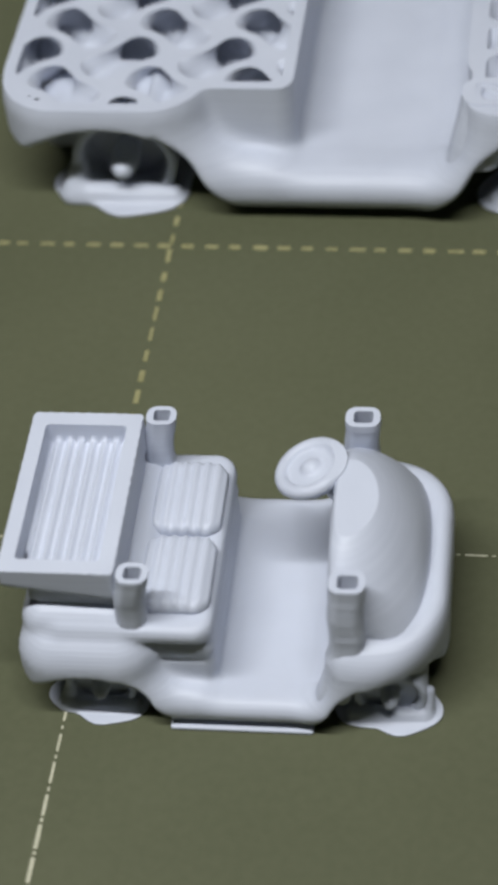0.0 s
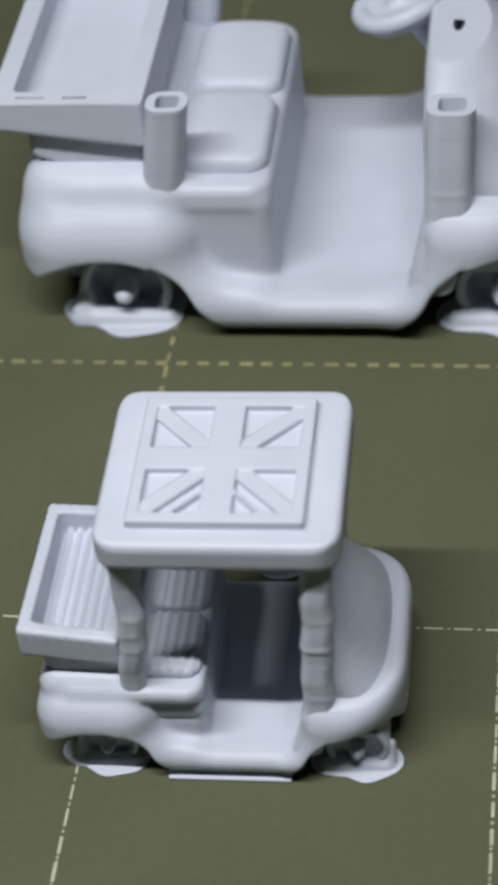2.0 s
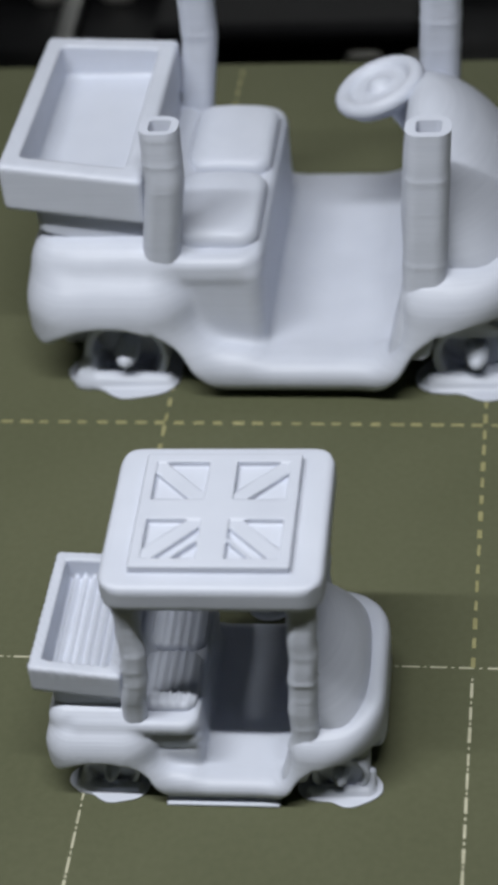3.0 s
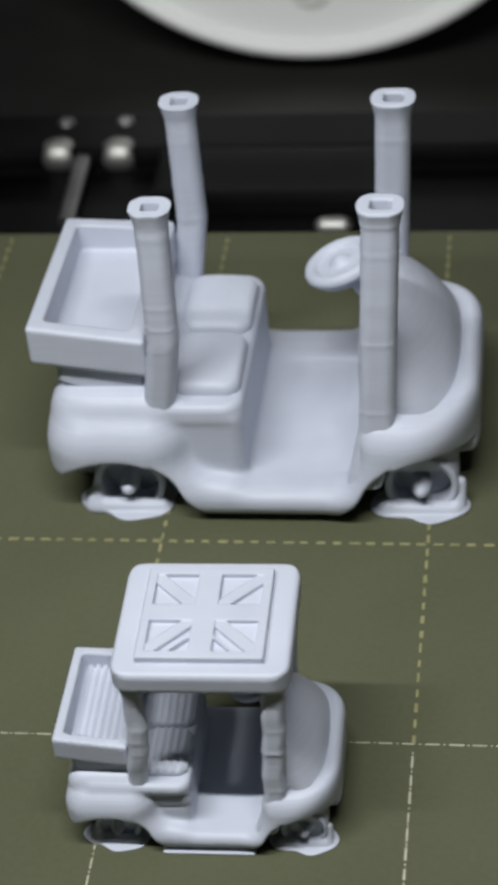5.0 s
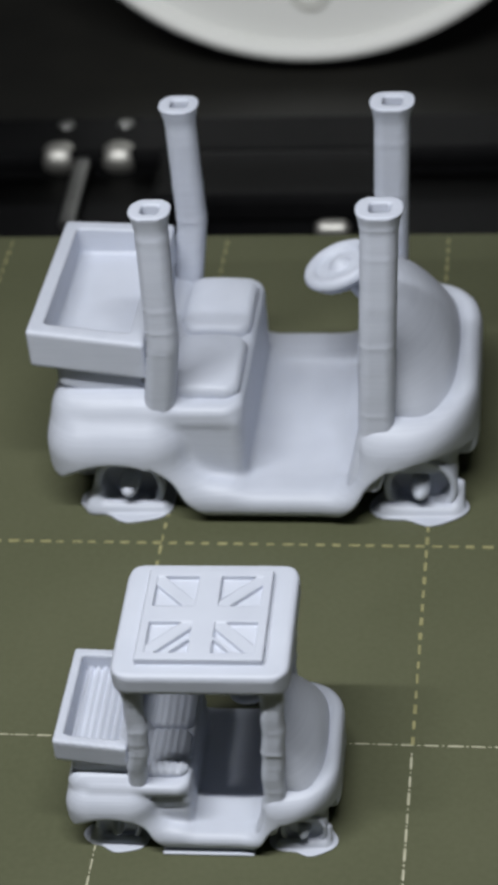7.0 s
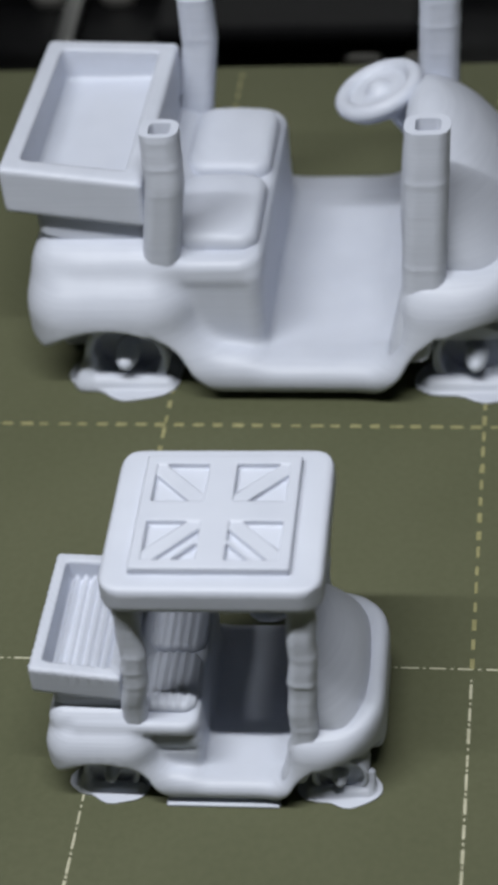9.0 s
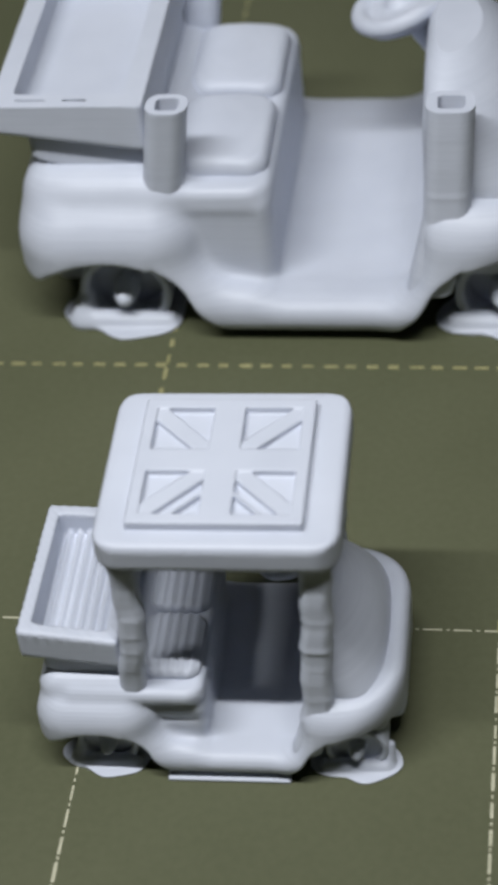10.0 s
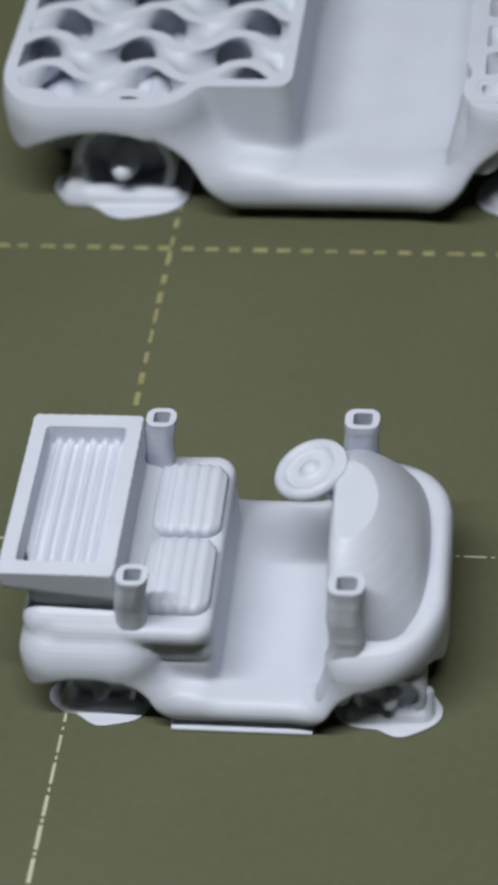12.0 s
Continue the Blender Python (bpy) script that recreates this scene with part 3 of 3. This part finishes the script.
# ---- clock behind the printer ----
clock = tagged(new("wall_clock"), "round cream clock with faded grey numerals", "clock")
CLOCK_R = 0.087
part("case", lathe([(CLOCK_R * 0.96, -0.012), (CLOCK_R, -0.008), (CLOCK_R, 0.0), (CLOCK_R * 0.985, 0.004), (CLOCK_R * 0.955, 0.005), (CLOCK_R * 0.935, 0.002), (CLOCK_R * 0.93, 0.0005)], 96), CLOCK_WHITE, clock)
for hour in range(1, 13):
    a = radians(90 - 30 * hour)
    data = bpy.data.curves.new("numeral", "FONT")
    data.body, data.size, data.extrude, data.align_x, data.align_y = str(hour), CLOCK_R * 0.36, 0.0003, "CENTER", "CENTER"
    data.materials.append(CLOCK_INK)
    ob = new("numeral", data)
    ob.parent = clock
    ob.location = (0.71 * CLOCK_R * math.cos(a), 0.71 * CLOCK_R * math.sin(a), 0.0012)
display = part("display", block(CLOCK_R * 0.86, CLOCK_R * 0.20, 0.002, (CLOCK_R * 0.08, -CLOCK_R * 0.38, 0.0008), 0.0004), LCD, clock)
for dx in (-0.28, -0.16):
    part("digit_bar", block(CLOCK_R * 0.09, CLOCK_R * 0.15, 0.0006, (CLOCK_R * dx, -CLOCK_R * 0.38, 0.0021), 0.0002), LCD_DARK, display)
clock.matrix_basis = pose(0.0030, 0.272, 0.0474, 80, 0, 0)


# ---- what moves: the layers of both prints and the rod ----
BACK = 12.04


def when(height, growth):
    for (t0, z0), (t1, z1) in zip(growth, growth[1:]):
        if height <= z1:
            return t0 + (t1 - t0) * (height - z0) / (z1 - z0)
    return 5.95


def motions():
    one = 1 / FPS
    for ob, height, growth in LAYERS:
        t = max(when(height, growth), 0.0)
        down, up = pose(0, 0, -height - 0.004), pose(0, 0, 0)
        first = max(round(t * FPS), 1) * one
        last = max(first + 2 * one, round((BACK - t) * FPS) * one)
        rows = [(0, down)] + ([(first - one, down)] if first > 1.5 * one else []) + [(first, up), (last, up)]
        if last + one < 12.0 - 0.5 * one:
            rows += [(last + one, down), (12.0, down)]
        else:
            rows += [(12.0, up)]
        walk(ob, rows)
    up = GROWTH[1.0]
    walk(rod, [(t, pose(0.02, 0.090, z + 0.0125)) for t, z in up] + [(min(BACK - t, 12.0), pose(0.02, 0.090, z + 0.0125)) for t, z in reversed(up[:-1])])


motions()
